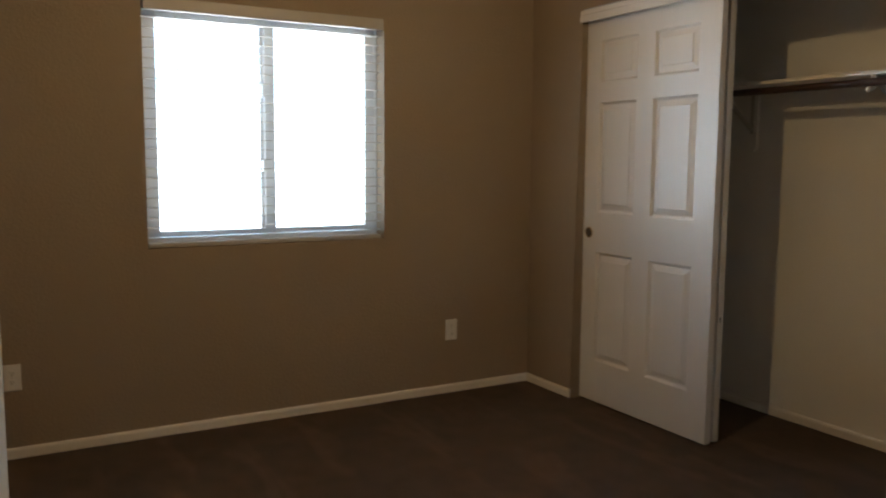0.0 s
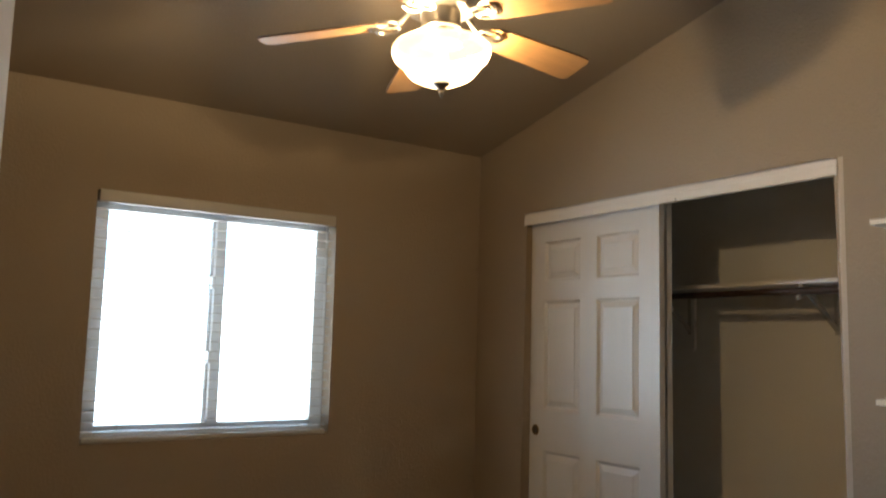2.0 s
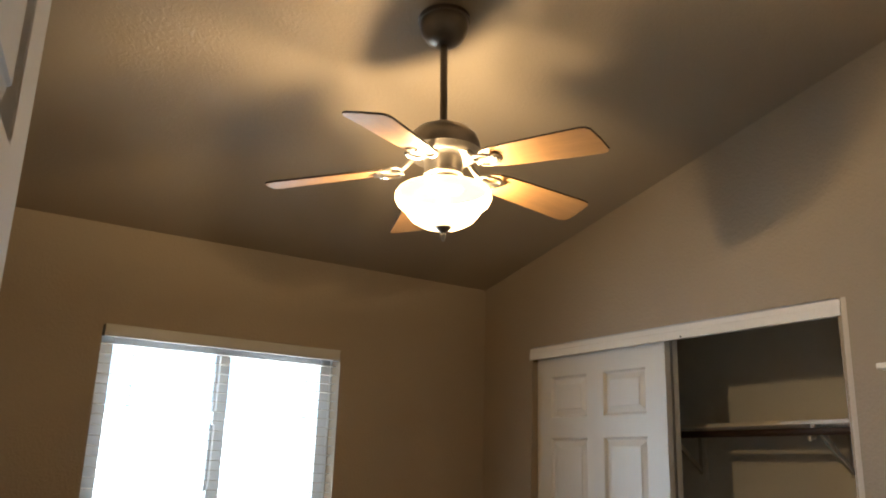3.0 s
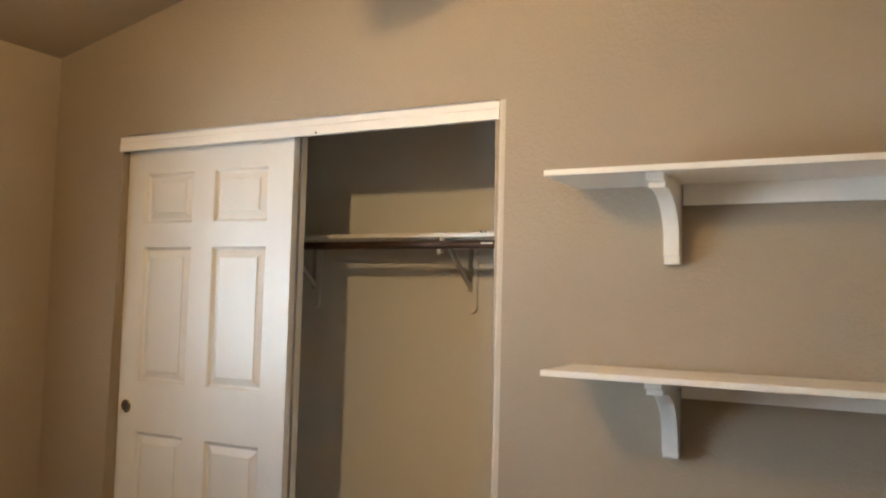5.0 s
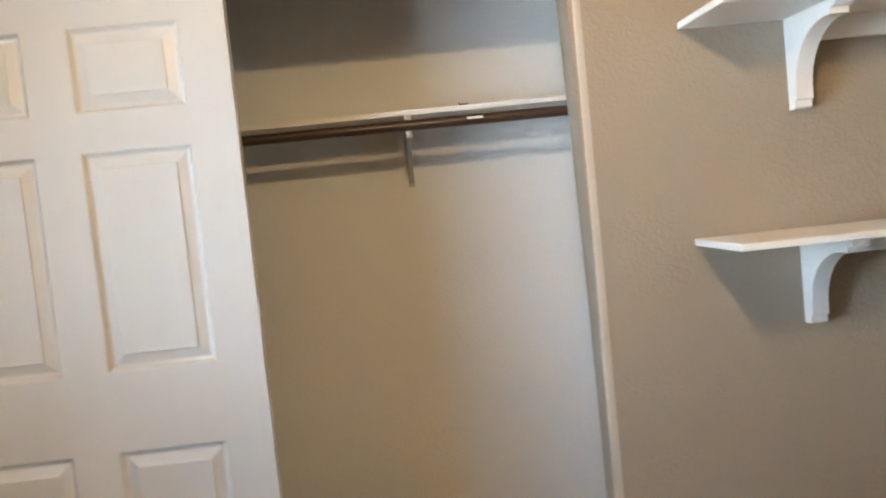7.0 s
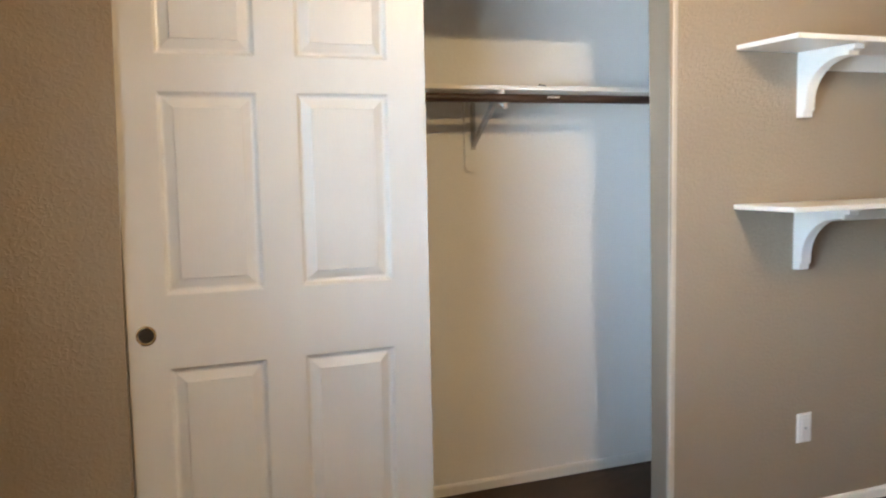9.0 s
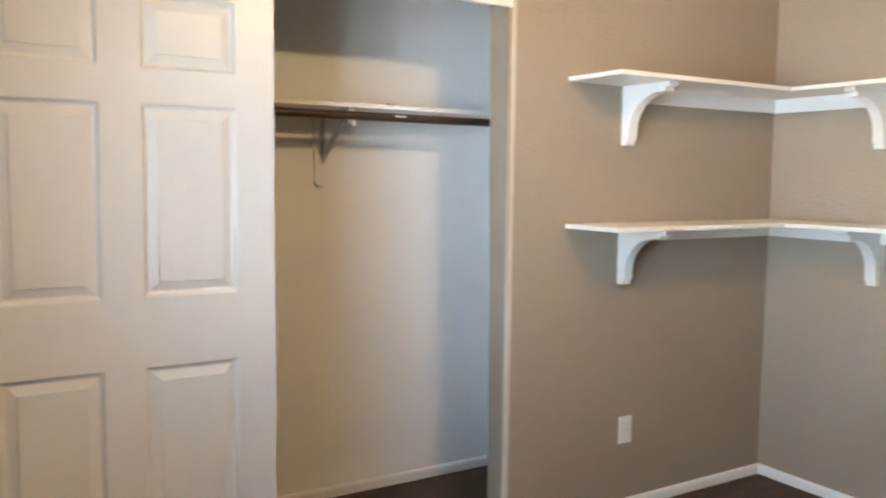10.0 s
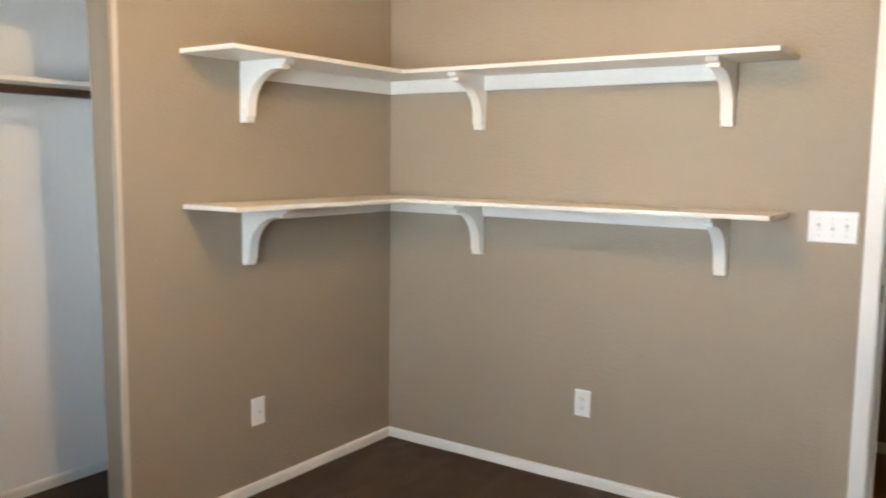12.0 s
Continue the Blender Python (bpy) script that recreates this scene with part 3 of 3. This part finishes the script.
# ---- outlets and switches; local: plate in x and z, standing off the wall to -y ----
def plate(name, label, m, w=0.072, h=0.116, category="outlet"):
    p = thing(name, label, category, m)
    bm = bmesh.new()
    a = bridge(bm, [[(-w / 2 + i, y, -h / 2 + i), (w / 2 - i, y, -h / 2 + i), (w / 2 - i, y, h / 2 - i), (-w / 2 + i, y, h / 2 - i)] for i, y in ((0, 0), (0, -0.002), (0.004, -0.006))])
    bm.faces.new(a[-1])
    part("cover", bm, PLASTIC, p)
    return p


def outlet(m):
    p = plate("wall_outlet", "white duplex electrical outlet low on the wall", m)
    for z in (0.020, -0.020):
        bm = bmesh.new()
        pts = [(0.0165 * math.cos(a), 0.0165 * math.sin(a) * 0.85) for a in np.linspace(0, 2 * math.pi, 20, endpoint=False)]
        extrude(bm, [(x, -0.005, z + y) for x, y in pts], (0, -0.003, 0))
        r = part("receptacle", bm, PLASTIC, p)
        for x, w in ((-0.0065, 0.0022), (0.0065, 0.0022)):
            part("slot", boxed(x - w / 2, -0.0084, z - 0.001, x + w / 2, -0.0078, z + 0.008), SLOT, r)
        part("ground_hole", boxed(-0.0025, -0.0084, z - 0.0095, 0.0025, -0.0078, z - 0.005), SLOT, r)
    part("screw", boxed(-0.002, -0.0068, -0.002, 0.002, -0.0055, 0.002), STEEL, p)
    return p


FACE_N, FACE_E, FACE_S = 0, -90, 180
outlet(pose(-1.0645, 0.0004, 0.368, 0, 0, FACE_S))
outlet(pose(-0.525, NORTH - 0.0004, 0.363, 0, 0, FACE_N))
outlet(pose(-2.707, NORTH - 0.0004, 0.363, 0, 0, FACE_N))
jack = plate("cable_jack", "white cable and phone jack plate low on the wall", pose(-0.0004, 0.882, 0.354, 0, 0, FACE_E), category="wall jack")
part("insert", boxed(-0.0165, -0.008, -0.033, 0.0165, -0.0055, 0.033, 0.001), PLASTIC, jack)
bm = lathe(bmesh.new(), [(0.0, -0.004), (0.0045, -0.004), (0.0045, 0.004), (0.0, 0.004)], steps=14)
bmesh.ops.transform(bm, matrix=Matrix.Translation((0, -0.011, 0)) @ Matrix.Rotation(radians(90), 4, "X"), verts=bm.verts)
part("connector", bm, STEEL, jack, "small metal connector")

sw = plate("light_switch", "white three-gang toggle switch plate beside the doorway", pose(-2.008, 0.0004, 1.185, 0, 0, FACE_S), 0.164, 0.114, "light switch")
for x, up in ((-0.046, 1), (0.0, -1), (0.046, 1)):
    part("toggle_slot", boxed(x - 0.005, -0.0068, -0.012, x + 0.005, -0.0062, 0.012), BRACKET, sw)
    bm = boxed(x - 0.0038, -0.017, -0.0045, x + 0.0038, -0.0062, 0.0045, 0.001)
    bmesh.ops.transform(bm, matrix=Matrix.Rotation(radians(22 * up), 4, "X"), verts=bm.verts)
    part("toggle", bm, PLASTIC, sw)
    for z in (0.030, -0.030):
        part("screw", boxed(x - 0.0022, -0.0068, z - 0.0022, x + 0.0022, -0.0058, z + 0.0022), STEEL, sw)


# ---- ceiling fan ----
FX, FY = -1.535, 1.890
top = ceil_z(FY)
hang = pose(FX, FY, top) @ Matrix.Rotation(radians(1.6), 4, Vector((-0.54, -0.84, 0)).normalized()) @ pose(0, 0, -top)   # hangs a little out of plumb
fan = thing("ceiling_fan", "brushed-nickel five-blade ceiling fan with a lit frosted glass bowl", "ceiling fan", hang)
bm = lathe(bmesh.new(), [(0.0, 0.003), (0.084, 0.003), (0.087, 0.0), (0.087, -0.014), (0.081, -0.018), (0.081, -0.025), (0.078, -0.052), (0.062, -0.080), (0.040, -0.098), (0.028, -0.102), (0.0, -0.102)], steps=40)
bmesh.ops.transform(bm, matrix=pose(0, 0, top, math.degrees(-math.atan(SLOPE) / 3)), verts=bm.verts)
part("canopy", bm, DARKNICKEL, fan, "", True)
bm = tube(bmesh.new(), [(0, 0, 2.50), (0, 0, top - 0.07)], 0.0125, 20)
part("downrod", bm, DARKNICKEL, fan, "", True)
bm = lathe(bmesh.new(), [(0.0, 2.517), (0.018, 2.517), (0.020, 2.502), (0.048, 2.497), (0.084, 2.483), (0.108, 2.460), (0.118, 2.434), (0.119, 2.408), (0.112, 2.400), (0.108, 2.392), (0.098, 2.384), (0.0, 2.384)], steps=48)
part("motor_housing", bm, NICKEL, fan, "", True)
bm = lathe(bmesh.new(), [(0.0, 2.388), (0.062, 2.388), (0.063, 2.366), (0.061, 2.358), (0.060, 2.338), (0.064, 2.334), (0.064, 2.328), (0.056, 2.322), (0.055, 2.292), (0.061, 2.288), (0.061, 2.282), (0.020, 2.276), (0.018, 2.215), (0.0, 2.215)], steps=40)
part("light_fitter", bm, NICKEL, fan, "", True)
bowl_profile = [(0.139, 2.279), (0.143, 2.279), (0.151, 2.268), (0.153, 2.252), (0.146, 2.235), (0.131, 2.222), (0.120, 2.212), (0.112, 2.197), (0.097, 2.180), (0.070, 2.165), (0.030, 2.157), (0.0, 2.155)]
part("glass_bowl", lathe(bmesh.new(), bowl_profile, steps=56), BOWL, fan, "glowing frosted glass bowl", True)
bm = lathe(bmesh.new(), [(0.0, 2.168), (0.029, 2.165), (0.030, 2.159), (0.022, 2.151), (0.011, 2.143), (0.007, 2.136), (0.010, 2.131), (0.006, 2.122), (0.004, 2.114), (0.0, 2.111)], steps=24)
part("finial", bm, NICKEL, fan, "", True)
BLADE_Z, PHASE = 2.362, 143.0


def blade_mesh():
    out = [(0.165, 0.038), (0.20, 0.052), (0.30, 0.060), (0.42, 0.066), (0.535, 0.070), (0.552, 0.066), (0.562, 0.054), (0.565, 0.0)]
    half = [(x, y) for x, y in out] + [(x, -y) for x, y in out[-2::-1]]
    bm = bmesh.new()
    extrude(bm, [(x, y, 0) for x, y in half], (0, 0, 0.006))
    bm.normal_update()
    bmesh.ops.recalc_face_normals(bm, faces=bm.faces)
    for f in bm.faces:
        f.material_index = 0 if f.normal.z < -0.5 else 1
    return bm


def iron_mesh():
    bm = bmesh.new()
    tube(bm, [(0.098, 0, 0.032), (0.116, 0, 0.016), (0.14, 0, -0.003), (0.215, 0, -0.006)], 0.009, 8)
    for s in (-1, 1):
        ring(bm, (0.168, s * 0.025, -0.006), 0.036, 0.020, 0.0055, Matrix.Rotation(radians(s * 14), 3, "Z"))
    box(bm, 0.195, -0.030, -0.007, 0.228, 0.030, -0.001, 0.002)
    for s in (-0.018, 0.018):
        lathe(bm, [(0, -0.011), (0.005, -0.010), (0.006, -0.006), (0, -0.006)], (0.212, s, 0), 10)
    return bm


blade0 = iron0 = None
for k in range(5):
    a = PHASE + 72 * k
    if blade0 is None:
        blade = blade0 = part("blade", blade_mesh(), [MAPLE, WALNUT], fan, "maple fan blade with dark edge")
        iron = iron0 = part("blade_iron", iron_mesh(), NICKEL, fan, "scrolled nickel blade arm", True)
    else:
        blade, iron = new("blade", blade0.data), new("blade_iron", iron0.data)
        blade.parent = iron.parent = fan
        tagged(blade, "maple fan blade with dark edge")
        tagged(iron, "scrolled nickel blade arm")
    blade.matrix_basis = pose(0, 0, BLADE_Z, 0, 0, a) @ pose(0, 0, 0, -12, 6, 0)
    iron.matrix_basis = pose(0, 0, BLADE_Z, 0, 0, a) @ pose(0, 0, 0, 0, 5, 0)


# ---- the open bedroom door ----
HX, HY, EX, EY = -2.925, 0.022, -2.774, 0.766
ang = math.degrees(math.atan2(EY - HY, EX - HX))
room_door = thing("bedroom_door", "white moulded six-panel bedroom door standing open into the room", "door", pose(HX, HY, 0.012, 0, 0, ang))
door_leaf(room_door, 0.757, 2.032, 0.035, ((0.100, 0.325), (0.432, 0.657)), ROWS, FLATWHITE, both=True)
for z in (0.20, 1.02, 1.84):
    bm = tube(bmesh.new(), [(-0.003, -0.004, z - 0.045), (-0.003, -0.004, z + 0.045)], 0.006, 12)
    part("hinge", bm, STEEL, room_door, "steel butt hinge")
for s, y in ((1, 0.0), (-1, 0.035)):
    bm = lathe(bmesh.new(), [(0.0, 0.0), (0.031, 0.0), (0.031, 0.005), (0.012, 0.008), (0.011, 0.030), (0.022, 0.036), (0.027, 0.047), (0.022, 0.058), (0.0, 0.061)], steps=28)
    bmesh.ops.transform(bm, matrix=Matrix.Translation((0.697, y, 0.885)) @ Matrix.Rotation(radians(90 * s), 4, "X"), verts=bm.verts)
    part("knob", bm, NICKEL, room_door, "brushed metal round knob", True)

# ---- hallway boards ----
hall = tagged(part("floor_hall", boxed(HW - 0.1, HS - 0.1, -0.14, HE + 0.1, -0.06, -0.016), WALNUT, None, "oak plank hallway floor"), category="floor", kind="structure")
plank = None
for r in range(13):
    y = HS + 0.092 * r
    x = HW + (0.31 * r) % 0.9 - 0.9
    while x < HE:
        a, b = max(x, HW), min(x + 0.9, HE)
        if b - a > 0.05 and y + 0.089 < -0.055:
            part("plank", boxed(a + 0.0015, y, -0.017, b - 0.0015, y + 0.0895, 0.0), OAK, hall)
        x += 0.9
